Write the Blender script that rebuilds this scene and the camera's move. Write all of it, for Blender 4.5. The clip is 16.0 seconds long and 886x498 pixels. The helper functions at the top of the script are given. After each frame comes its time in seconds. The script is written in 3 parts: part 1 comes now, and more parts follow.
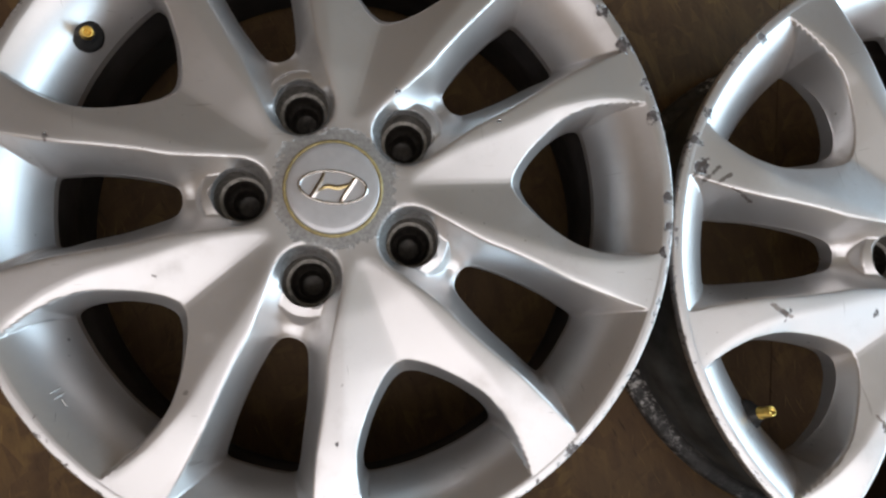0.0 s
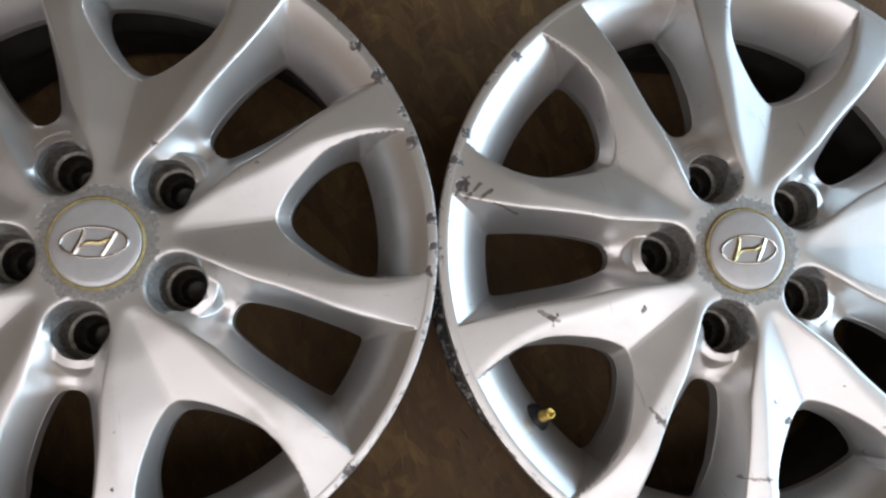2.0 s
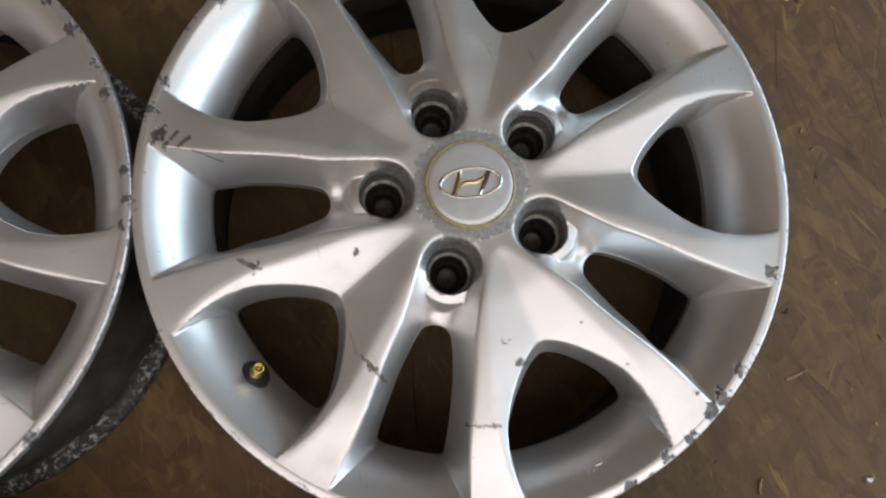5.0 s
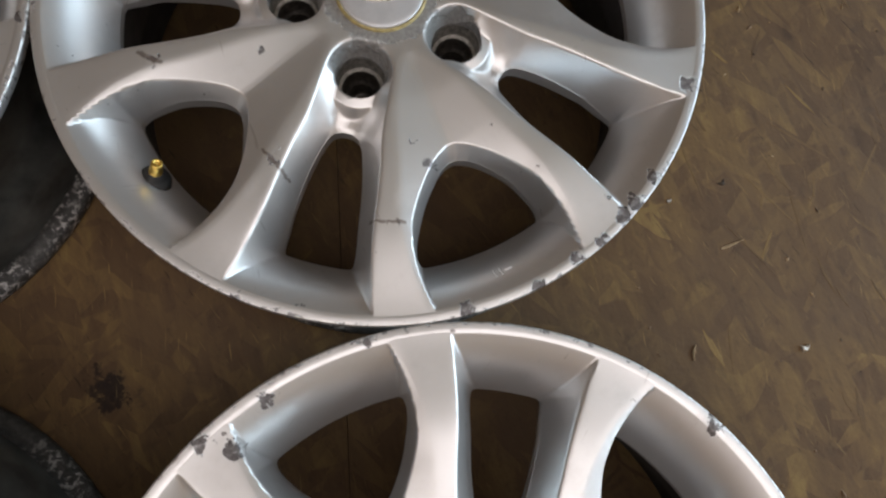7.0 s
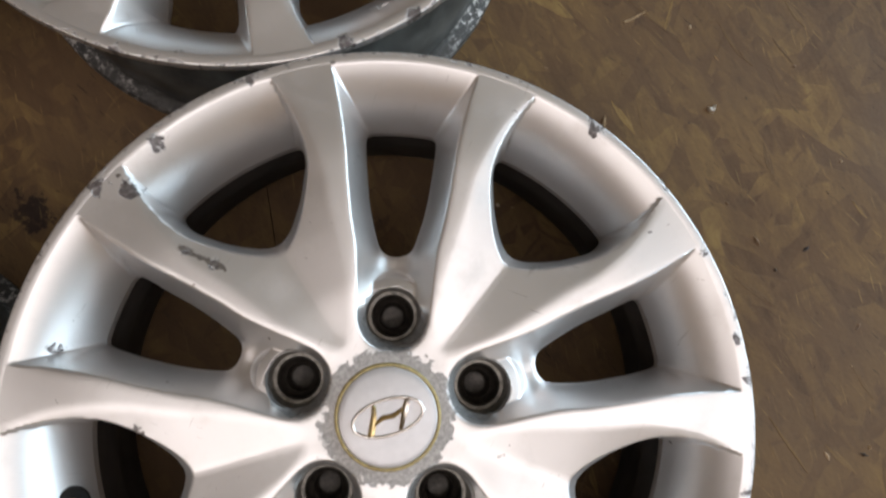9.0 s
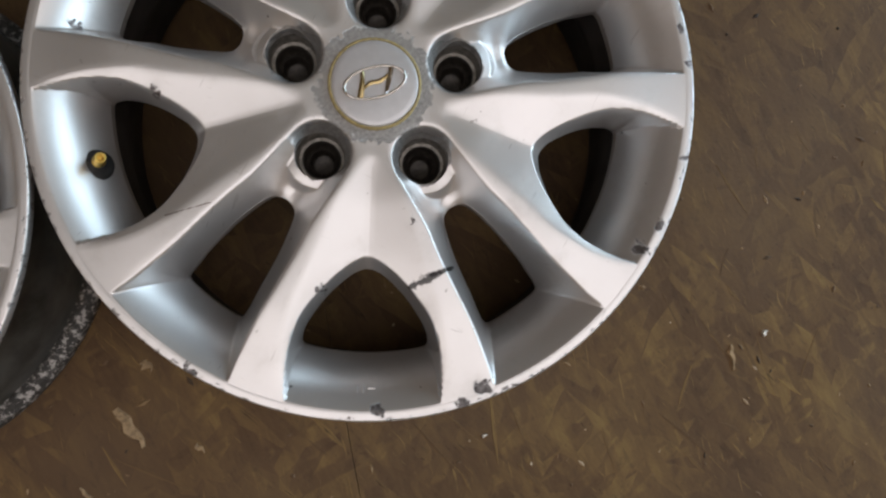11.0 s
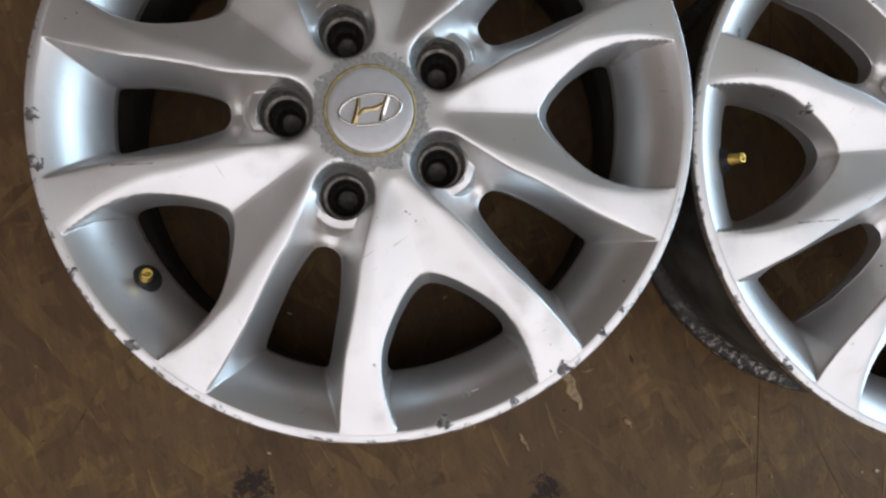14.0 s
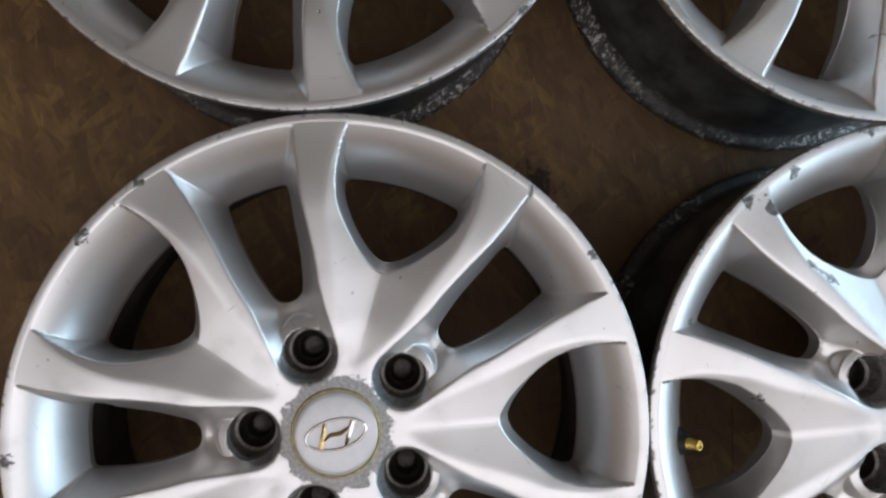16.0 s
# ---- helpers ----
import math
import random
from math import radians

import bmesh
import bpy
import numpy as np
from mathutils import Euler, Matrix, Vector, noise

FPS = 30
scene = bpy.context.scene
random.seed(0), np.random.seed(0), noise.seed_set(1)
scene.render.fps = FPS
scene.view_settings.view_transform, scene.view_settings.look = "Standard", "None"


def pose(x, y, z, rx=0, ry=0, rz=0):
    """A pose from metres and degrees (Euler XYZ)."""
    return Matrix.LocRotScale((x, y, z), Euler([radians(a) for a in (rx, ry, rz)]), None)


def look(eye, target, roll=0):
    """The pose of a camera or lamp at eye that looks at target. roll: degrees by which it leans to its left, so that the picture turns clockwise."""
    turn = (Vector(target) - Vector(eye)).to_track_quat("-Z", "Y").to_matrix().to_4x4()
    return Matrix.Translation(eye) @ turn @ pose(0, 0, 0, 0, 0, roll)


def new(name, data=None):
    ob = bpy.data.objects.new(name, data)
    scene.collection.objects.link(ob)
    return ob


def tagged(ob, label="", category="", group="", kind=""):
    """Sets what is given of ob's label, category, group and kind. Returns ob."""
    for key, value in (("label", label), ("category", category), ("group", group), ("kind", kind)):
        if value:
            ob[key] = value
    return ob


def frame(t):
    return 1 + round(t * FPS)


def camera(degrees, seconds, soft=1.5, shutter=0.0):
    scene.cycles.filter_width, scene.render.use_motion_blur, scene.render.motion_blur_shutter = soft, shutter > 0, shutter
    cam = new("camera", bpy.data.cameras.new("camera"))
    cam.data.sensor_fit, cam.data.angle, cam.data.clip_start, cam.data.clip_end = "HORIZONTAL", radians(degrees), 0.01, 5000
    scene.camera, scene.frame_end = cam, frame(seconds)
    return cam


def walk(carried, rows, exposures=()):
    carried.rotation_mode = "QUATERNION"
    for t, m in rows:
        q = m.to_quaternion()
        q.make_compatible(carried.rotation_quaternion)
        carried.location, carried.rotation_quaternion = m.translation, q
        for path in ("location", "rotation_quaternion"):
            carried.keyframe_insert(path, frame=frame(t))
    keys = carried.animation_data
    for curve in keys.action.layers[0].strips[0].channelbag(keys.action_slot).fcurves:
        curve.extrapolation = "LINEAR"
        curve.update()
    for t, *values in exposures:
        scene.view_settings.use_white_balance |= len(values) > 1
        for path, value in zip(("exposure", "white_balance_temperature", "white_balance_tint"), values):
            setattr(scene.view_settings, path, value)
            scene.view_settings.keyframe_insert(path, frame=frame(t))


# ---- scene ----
cam = camera(66.74, 16.0, soft=2.3, shutter=0.2)
PATH = [
    (0, 0.0149, -0.0835, 0.5699, 6.55, -6.57, -3.55),
    (0.5, 0.0460, -0.0845, 0.5732, 6.54, -6.56, -4.72),
    (1, 0.0766, -0.0831, 0.5756, 6.90, -6.77, -5.77),
    (1.5, 0.1146, -0.0840, 0.5852, 7.23, -6.50, -6.61),
    (2, 0.1591, -0.0866, 0.6046, 7.71, -6.20, -9.18),
    (2.5, 0.2107, -0.0889, 0.6039, 8.07, -5.46, -10.22),
    (3, 0.2601, -0.0895, 0.6050, 8.01, -4.56, -11.09),
    (3.2, 0.2822, -0.0888, 0.6012, 7.61, -3.82, -11.87),
    (5.3, 0.3634, -0.1862, 0.5847, 9.76, -3.68, -12.52),
    (5.5, 0.3677, -0.1966, 0.5809, 9.74, -3.68, -12.31),
    (6, 0.3669, -0.2350, 0.5803, 10.63, -3.91, -12.12),
    (6.5, 0.3763, -0.2790, 0.5690, 11.34, -4.34, -12.24),
    (7, 0.3805, -0.3114, 0.5582, 11.43, -4.61, -12.22),
    (7.5, 0.3875, -0.3492, 0.5518, 11.61, -4.40, -12.97),
    (8, 0.3914, -0.3783, 0.5398, 11.00, -4.40, -14.43),
    (8.5, 0.3960, -0.4238, 0.5438, 9.87, -4.16, -19.24),
    (9, 0.4039, -0.4536, 0.5542, 7.36, -4.64, -18.83),
    (9.2, 0.4035, -0.4675, 0.5592, 5.10, -4.68, -18.36),
    (11.3, 0.3147, -0.6141, 0.5972, 1.48, -6.47, -19.29),
    (11.5, 0.2801, -0.6112, 0.5967, 1.05, -6.60, -18.85),
    (12, 0.1994, -0.5942, 0.6013, 0.57, -6.20, -16.38),
    (12.5, 0.1290, -0.5780, 0.6023, 0.34, -6.40, -12.02),
    (13, 0.0533, -0.5674, 0.6047, 0.80, -6.05, -10.38),
    (13.5, -0.0056, -0.5544, 0.6043, 0.02, -4.85, -7.33),
    (14, -0.0315, -0.5222, 0.6023, 0.09, -4.22, -6.55),
    (14.5, -0.0408, -0.4889, 0.5943, 2.10, -3.94, -7.48),
    (15, -0.0411, -0.4300, 0.5900, 1.40, -4.52, -7.34),
    (15.5, -0.0307, -0.3739, 0.5932, 1.13, -4.97, -8.23),
    (16, 0.0152, -0.3293, 0.6226, 1.79, -4.60, -8.96),
]
walk(cam, [(t, pose(x, y, z, rx, ry, rz)) for t, x, y, z, rx, ry, rz in PATH], [(0.0, -0.1, 6500, 12.5), (3.0, -0.18, 6550, 13), (5.3, -0.12, 6750, 14), (7.0, -0.1, 6800, 14), (8.5, 0.04, 6850, 14.5), (9.2, -0.05, 6880, 15), (11.3, -0.5, 6700, 13.5), (13.5, -0.37, 6300, 12), (16.0, -0.36, 6280, 12)])

# ---------------------------------------------------------------- light
SUN_TURN = radians(120)
world = bpy.data.worlds.new("sky")
scene.world = world
world.use_nodes = True
wn = world.node_tree
sky = wn.nodes.new("ShaderNodeTexSky")
sky.sky_type, sky.sun_disc = "NISHITA", False
sky.sun_elevation, sky.sun_rotation = radians(40), SUN_TURN
wn.links.new(sky.outputs[0], wn.nodes["Background"].inputs[0])
wn.nodes["Background"].inputs[1].default_value = 0.12


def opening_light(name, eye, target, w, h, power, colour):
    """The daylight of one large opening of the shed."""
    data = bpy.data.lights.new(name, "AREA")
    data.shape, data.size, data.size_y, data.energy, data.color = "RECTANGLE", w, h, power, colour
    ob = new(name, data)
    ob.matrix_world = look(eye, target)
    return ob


opening_light("east_opening_light", (2.95, -0.7, 1.0), (0, -0.7, 0.5), 3.2, 1.5, 80, (0.62, 0.855, 1.0))
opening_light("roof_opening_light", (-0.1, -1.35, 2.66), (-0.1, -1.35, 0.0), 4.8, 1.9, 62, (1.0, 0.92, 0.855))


# ---------------------------------------------------------------- materials
class Nodes:
    """A short way to write node trees."""

    def __init__(self, name):
        self.mat = bpy.data.materials.new(name)
        self.mat.use_nodes = True
        self.tree = self.mat.node_tree
        self.bsdf = self.tree.nodes["Principled BSDF"]

    def node(self, kind, **inputs):
        n = self.tree.nodes.new(kind)
        for key, value in inputs.items():
            self.set(n.inputs[int(key[1:]) if key[0] == "i" and key[1:].isdigit() else key.replace("_", " ")], value)
        return n

    def set(self, socket, value):
        if isinstance(value, bpy.types.NodeSocket):
            self.tree.links.new(value, socket)
        else:
            socket.default_value = value

    def math(self, op, a, b=0.0, c=0.0, clamp=False):
        n = self.tree.nodes.new("ShaderNodeMath")
        n.operation, n.use_clamp = op, clamp
        for s, v in zip(n.inputs, (a, b, c)):
            self.set(s, v)
        return n.outputs[0]

    def vmath(self, op, a, b=(0, 0, 0)):
        n = self.tree.nodes.new("ShaderNodeVectorMath")
        n.operation = op
        self.set(n.inputs[0], a)
        self.set(n.inputs[1], b)
        return n.outputs[1] if op in ("LENGTH", "DISTANCE") else n.outputs[0]

    def noise(self, where, scale, detail=4.0, rough=0.55):
        n = self.node("ShaderNodeTexNoise", Vector=where, Scale=scale, Detail=detail, Roughness=rough)
        return n.outputs[0]

    def ramp(self, value, *stops):
        n = self.tree.nodes.new("ShaderNodeValToRGB")
        while len(n.color_ramp.elements) < len(stops):
            n.color_ramp.elements.new(0.5)
        for e, (at, colour) in zip(n.color_ramp.elements, stops):
            e.position = at
            e.color = (*colour, 1) if isinstance(colour, tuple) else (colour, colour, colour, 1)
        self.set(n.inputs[0], value)
        return n.outputs[0]

    def step(self, value, lo, hi):
        n = self.node("ShaderNodeMapRange", i0=value, i1=lo, i2=hi)
        n.interpolation_type = "SMOOTHSTEP"
        return n.outputs[0]

    def mix(self, fac, a, b):
        n = self.tree.nodes.new("ShaderNodeMix")
        n.data_type = "RGBA"
        self.set(n.inputs[0], fac)
        self.set(n.inputs[6], (*a, 1) if isinstance(a, tuple) else a)
        self.set(n.inputs[7], (*b, 1) if isinstance(b, tuple) else b)
        return n.outputs[2]

    def mapped(self, where, scale=(1, 1, 1), turn=0.0, shift=(0, 0, 0)):
        """Turned first, then stretched and shifted."""
        n = self.node("ShaderNodeMapping", Vector=where, Rotation=(0, 0, turn))
        return self.vmath("ADD", self.vmath("MULTIPLY", n.outputs[0], scale), shift)

    def place(self):
        return self.node("ShaderNodeNewGeometry").outputs["Position"]

    def bump(self, height, strength, distance):
        n = self.node("ShaderNodeBump", Height=height, Strength=strength, Distance=distance)
        self.set(self.bsdf.inputs["Normal"], n.outputs[0])

    def finish(self, **inputs):
        for key, value in inputs.items():
            self.set(self.bsdf.inputs[key.replace("_", " ")], (*value, 1) if isinstance(value, tuple) else value)
        return self.mat


def plain(name, colour, rough, metal=0.0, grain=60.0, vary=0.25, bump=0.0):
    m = Nodes(name)
    at = m.place()
    n = m.noise(at, grain, 6)
    dark = tuple(c * (1 - vary) for c in colour)
    light = tuple(min(1, c * (1 + vary)) for c in colour)
    if bump:
        m.bump(n, 0.4, bump)
    return m.finish(Base_Color=m.ramp(n, (0.3, dark), (0.7, light)), Roughness=m.ramp(m.noise(at, grain * 0.3), (0.3, rough * 0.8), (0.7, min(1, rough * 1.2))), Metallic=metal)


BLACK, BROWN, SMEAR = (0.014, 0.013, 0.013), (0.20, 0.16, 0.14), (0.11, 0.09, 0.08)


def silver_paint(name, centre, turn, chips, marks, seed):
    """Aged silver wheel paint of one wheel, chipped to dull bare metal at the given places (mm from the hub)."""
    m = Nodes(name)
    at = m.mapped(m.vmath("SUBTRACT", m.place(), (*centre, 0)), (1, 1, 1), 0)
    at = m.node("ShaderNodeVectorRotate", Vector=at, Angle=-turn).outputs[0]
    flat = m.vmath("MULTIPLY", at, (1, 1, 0))
    shifted = m.vmath("ADD", at, (seed * 3.1, seed * 1.7, 0))
    radius = m.vmath("LENGTH", flat)
    rag = m.noise(shifted, 210, 5, 0.7)
    rag2 = m.noise(shifted, 75, 3)
    warp = m.node("ShaderNodeTexNoise", Vector=shifted, Scale=105.0, Detail=6.0, Roughness=0.8).outputs[1]
    torn = m.vmath("ADD", flat, m.vmath("MULTIPLY", m.vmath("SUBTRACT", warp, (0.5, 0.5, 0.5)), (0.021, 0.021, 0.0)))
    near = 9.0
    for x, y, size in chips:
        size *= 0.95 if math.hypot(x, y) > 195 else 0.75
        d = m.math("DIVIDE", m.vmath("DISTANCE", torn, (x / 1000, y / 1000, 0)), size / 1000)
        near = m.math("MINIMUM", near, d)
    near = m.math("ADD", near, m.math("MULTIPLY", m.math("SUBTRACT", rag, 0.5), 2.6))
    chip = m.math("SUBTRACT", 1.0, m.step(near, 0.70, 0.78))
    # the paint has lifted in a ragged ring round the cap
    ring = m.math("ADD", m.math("MULTIPLY", radius, 1000), m.math("MULTIPLY", m.math("SUBTRACT", m.noise(shifted, 95, 6, 0.74), 0.5), 30.0))
    peel = m.math("SUBTRACT", 1.0, m.step(ring, 37.6, 38.1))
    # small nicks along the outer edge
    edge = m.step(m.math("ADD", radius, m.math("MULTIPLY", m.math("SUBTRACT", rag2, 0.5), 0.012)), 0.2125, 0.2145)
    nick = m.math("MULTIPLY", edge, m.step(rag, 0.545, 0.585))
    bare = m.math("MAXIMUM", m.math("MAXIMUM", chip, peel), nick)
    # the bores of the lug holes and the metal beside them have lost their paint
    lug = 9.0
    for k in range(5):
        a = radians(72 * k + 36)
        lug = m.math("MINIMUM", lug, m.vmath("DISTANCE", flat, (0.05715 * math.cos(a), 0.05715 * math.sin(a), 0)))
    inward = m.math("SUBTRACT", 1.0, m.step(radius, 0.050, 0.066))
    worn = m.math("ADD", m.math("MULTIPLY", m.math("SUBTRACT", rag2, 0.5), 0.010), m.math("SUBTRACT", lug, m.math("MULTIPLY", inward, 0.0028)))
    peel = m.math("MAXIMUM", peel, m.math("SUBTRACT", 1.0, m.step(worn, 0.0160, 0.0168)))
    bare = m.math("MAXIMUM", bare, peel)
    flake = m.node("ShaderNodeTexVoronoi", Vector=at, Scale=2600.0).outputs["Color"]
    haze = m.noise(shifted, 9, 4)
    dirt = m.step(m.noise(shifted, 38, 6, 0.65), 0.50, 0.80)
    paint = m.ramp(haze, (0.25, (0.66, 0.655, 0.65)), (0.75, (0.73, 0.73, 0.735)))
    paint = m.mix(m.math("MULTIPLY", dirt, 0.25), paint, (0.42, 0.39, 0.35))
    scuff = m.step(m.noise(m.mapped(shifted, (240, 22, 22), 0.6 + seed), 1.0, 3), 0.70, 0.76)
    paint = m.mix(m.math("MULTIPLY", scuff, 0.35), paint, (0.30, 0.28, 0.26))
    # stone specks and short hairline scratches
    speck = m.math("MULTIPLY", m.step(m.noise(shifted, 165, 2, 0.5), 0.735, 0.76), m.step(m.noise(shifted, 17, 2), 0.48, 0.60))
    hair = m.math("MAXIMUM", m.noise(m.mapped(shifted, (46, 900, 46), 0.5 + seed), 1.0, 2), m.noise(m.mapped(shifted, (60, 1000, 60), 2.2 + seed, (9, 4, 0)), 1.0, 2))
    hair = m.math("MULTIPLY", m.step(hair, 0.72, 0.76), m.step(m.noise(shifted, 21, 2), 0.52, 0.62))
    paint = m.mix(m.math("MULTIPLY", m.math("MAXIMUM", speck, m.math("MULTIPLY", hair, 0.6)), 0.8), paint, (0.10, 0.09, 0.085))
    metal = m.ramp(m.noise(shifted, 420, 4, 0.7), (0.3, (0.26, 0.26, 0.255)), (0.55, (0.40, 0.40, 0.395)), (0.8, (0.56, 0.56, 0.55)))
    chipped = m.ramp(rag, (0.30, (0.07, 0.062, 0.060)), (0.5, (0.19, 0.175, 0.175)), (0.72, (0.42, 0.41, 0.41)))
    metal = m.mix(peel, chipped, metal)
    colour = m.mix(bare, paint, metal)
    for (ax, ay), (bx, by), width, tone in marks:
        # a scuff: how far a point lies from the line a-b, frayed by noise
        a, ab = Vector((ax, ay, 0)) / 1000, Vector((bx - ax, by - ay, 0)) / 1000
        rel = m.vmath("SUBTRACT", flat, tuple(a))
        dot = m.tree.nodes.new("ShaderNodeVectorMath")
        dot.operation = "DOT_PRODUCT"
        m.set(dot.inputs[0], rel)
        dot.inputs[1].default_value = tuple(ab / ab.length_squared)
        along = m.math("MULTIPLY", dot.outputs[1], 1.0, clamp=True)
        scaled = m.tree.nodes.new("ShaderNodeVectorMath")
        scaled.operation = "SCALE"
        scaled.inputs[0].default_value = tuple(ab)
        m.set(scaled.inputs["Scale"], along)
        away = m.math("DIVIDE", m.vmath("DISTANCE", rel, scaled.outputs[0]), width / 1000)
        away = m.math("ADD", away, m.math("MULTIPLY", m.math("SUBTRACT", m.noise(shifted, 260, 4, 0.7), 0.5), 2.6 if tone is BLACK else 4.2))
        colour = m.mix(m.math("SUBTRACT", 0.9 if tone is BLACK else 0.75, m.step(away, 0.5, 0.9)), colour, tone)
    height = m.math("SUBTRACT", m.math("MULTIPLY", m.noise(at, 900, 2), 0.06), bare)
    m.bump(height, 0.55, 0.0006)
    sparkle = m.math("MULTIPLY", m.vmath("LENGTH", flake), 0.03)
    rough = m.math("ADD", m.math("ADD", 0.345, sparkle), m.math("MULTIPLY", dirt, 0.14))
    rough = m.math("ADD", rough, m.math("MULTIPLY", bare, 0.25))
    return m.finish(Base_Color=colour, Metallic=0.82, Roughness=rough, Coat_Weight=0.2, Coat_Roughness=0.2)


def board_material(name, strands=False):
    """Worn, oil-darkened strand board: pressed flakes lying in all directions under dirt."""
    m = Nodes(name)
    at = m.place()
    wob = m.vmath("ADD", at, m.vmath("MULTIPLY", m.node("ShaderNodeTexNoise", Vector=at, Scale=22.0, Detail=2.0).outputs[1], (0.006, 0.006, 0.0)))
    layers = None
    for k, turn in enumerate((0.35, 1.5, -0.7, 2.4, 0.9)):
        v = m.node("ShaderNodeTexVoronoi", Vector=m.mapped(wob, (13, 62, 1), turn, (k * 7.3, k * 3.7, 0)), Scale=1.0, Randomness=1.0)
        shade = m.node("ShaderNodeSeparateColor", Color=v.outputs["Color"]).outputs[0]
        fibre = m.noise(m.mapped(wob, (25, 520, 1), turn), 1.0, 3)
        tone = m.math("ADD", m.math("MULTIPLY", shade, 0.75), m.math("MULTIPLY", fibre, 0.35))
        layers = tone if layers is None else m.mix(m.step(m.noise(m.mapped(wob, (9, 40, 1), turn + 0.5, (k * 1.3, 0, 0)), 1.0, 2), 0.47, 0.53), layers, tone)
    cloud = m.noise(m.mapped(wob, (9, 4, 1), -0.1), 1.0, 6, 0.72)
    streak = m.noise(m.mapped(wob, (75, 16, 1), -0.12), 1.0, 5, 0.65)
    layers = m.math("ADD", m.math("MULTIPLY", layers, 0.24), m.math("ADD", m.math("MULTIPLY", cloud, 0.46), m.math("MULTIPLY", streak, 0.37)))
    wood = m.ramp(layers, (0.34, (0.074, 0.043, 0.023)), (0.5, (0.112, 0.067, 0.034)), (0.62, (0.158, 0.098, 0.043)), (0.74, (0.225, 0.148, 0.057)))
    own = m.node("ShaderNodeObjectInfo").outputs["Random"]
    if strands:
        grain = m.noise(m.mapped(m.node("ShaderNodeTexCoord").outputs["Object"], (30, 600, 1)), 1.0, 4)
        pale = m.ramp(own, (0.0, (0.092, 0.056, 0.030)), (0.35, (0.128, 0.079, 0.039)), (0.75, (0.172, 0.110, 0.047)), (0.92, (0.230, 0.150, 0.057)), (1.0, (0.26, 0.172, 0.064)))
        wood = m.mix(m.math("MULTIPLY", m.step(grain, 0.35, 0.7), 0.75), pale, wood)
        layers = grain
    grime = m.noise(at, 5.5, 6, 0.6)
    wood = m.mix(m.math("MULTIPLY", m.step(grime, 0.42, 0.68), 0.0 if strands else 0.6), wood, (0.112, 0.069, 0.037))
    stain = 9.0
    frayed = m.math("MULTIPLY", m.math("SUBTRACT", m.noise(at, 70, 6, 0.75), 0.5), 0.085)
    for x, y, r in ((0.08, -0.755, 0.009), (-0.18, -0.715, 0.010), (0.166, -0.269, 0.010)):
        d = m.math("SUBTRACT", m.math("ADD", m.vmath("DISTANCE", at, (x, y, 0.0)), frayed), r)
        stain = m.math("MINIMUM", stain, d)
    wet = m.math("SUBTRACT", 1.0, m.step(stain, -0.002, 0.008))
    wood = m.mix(m.math("MULTIPLY", wet, 0.85), wood, (0.016, 0.011, 0.012))
    crack = m.noise(m.mapped(wob, (40, 420, 1), 1.1), 1.0, 3)
    crack = m.math("MULTIPLY", m.step(crack, 0.64, 0.68), m.step(m.noise(at, 24, 3), 0.48, 0.6))
    wood = m.mix(m.math("MULTIPLY", crack, 0.6), wood, (0.025, 0.018, 0.012))
    fibres = m.math("MAXIMUM", m.noise(m.mapped(wob, (26, 420, 1), -1.45), 1.0, 2), m.noise(m.mapped(wob, (30, 480, 1), -2.0, (5, 2, 0)), 1.0, 2))
    fibres = m.math("MULTIPLY", m.step(fibres, 0.66, 0.72), m.step(m.noise(at, 14, 3), 0.42, 0.58))
    wood = m.mix(m.math("MULTIPLY", fibres, 0.65), wood, (0.27, 0.180, 0.070))
    blot = m.step(m.noise(m.mapped(at, (1.6, 0.8, 1), -0.1), 48, 6, 0.75), 0.52, 0.72)
    wood = m.mix(m.math("MULTIPLY", blot, 0.45), wood, (0.045, 0.030, 0.021))
    speck = m.step(m.noise(at, 330, 2), 0.70, 0.74)
    wood = m.mix(m.math("MULTIPLY", speck, 0.6), wood, (0.02, 0.015, 0.012))
    m.bump(m.math("ADD", m.math("MULTIPLY", layers, 0.7), m.math("MULTIPLY", m.noise(at, 260, 4), 0.5)), 0.5, 0.0012)
    return m.finish(Base_Color=wood, Roughness=m.ramp(grime, (0.3, 0.75), (0.7, 0.58)), Specular_IOR_Level=0.22)


M_BOARD = board_material("dirty_strand_board")
M_STRAND = board_material("pressed_wood_strand", True)
M_WALL = plain("brown_boarding", (0.34, 0.23, 0.13), 0.8, grain=9, bump=0.002)
M_CEIL = plain("roof_boards", (0.58, 0.42, 0.25), 0.8, grain=7, bump=0.002)
M_GROUND = plain("yard_gravel", (0.24, 0.22, 0.19), 0.9, grain=40, bump=0.01)
M_BARREL = plain("grimy_wheel_barrel", (0.085, 0.090, 0.087), 0.36, 0.35, grain=34, vary=0.6, bump=0.0006)


def flange_material():
    """Blackened casting, pitted white where the tyre bead sat."""
    m = Nodes("corroded_flange")
    at = m.place()
    n = m.noise(at, 190, 6, 0.75)
    pit = m.math("MULTIPLY", m.step(n, 0.52, 0.58), m.step(m.noise(at, 13, 4), 0.40, 0.56))
    m.bump(n, 0.8, 0.0012)
    return m.finish(Base_Color=m.mix(pit, m.ramp(n, (0.3, (0.02, 0.019, 0.018)), (0.6, (0.07, 0.068, 0.064))), (0.50, 0.48, 0.46)), Roughness=0.5, Metallic=0.2)


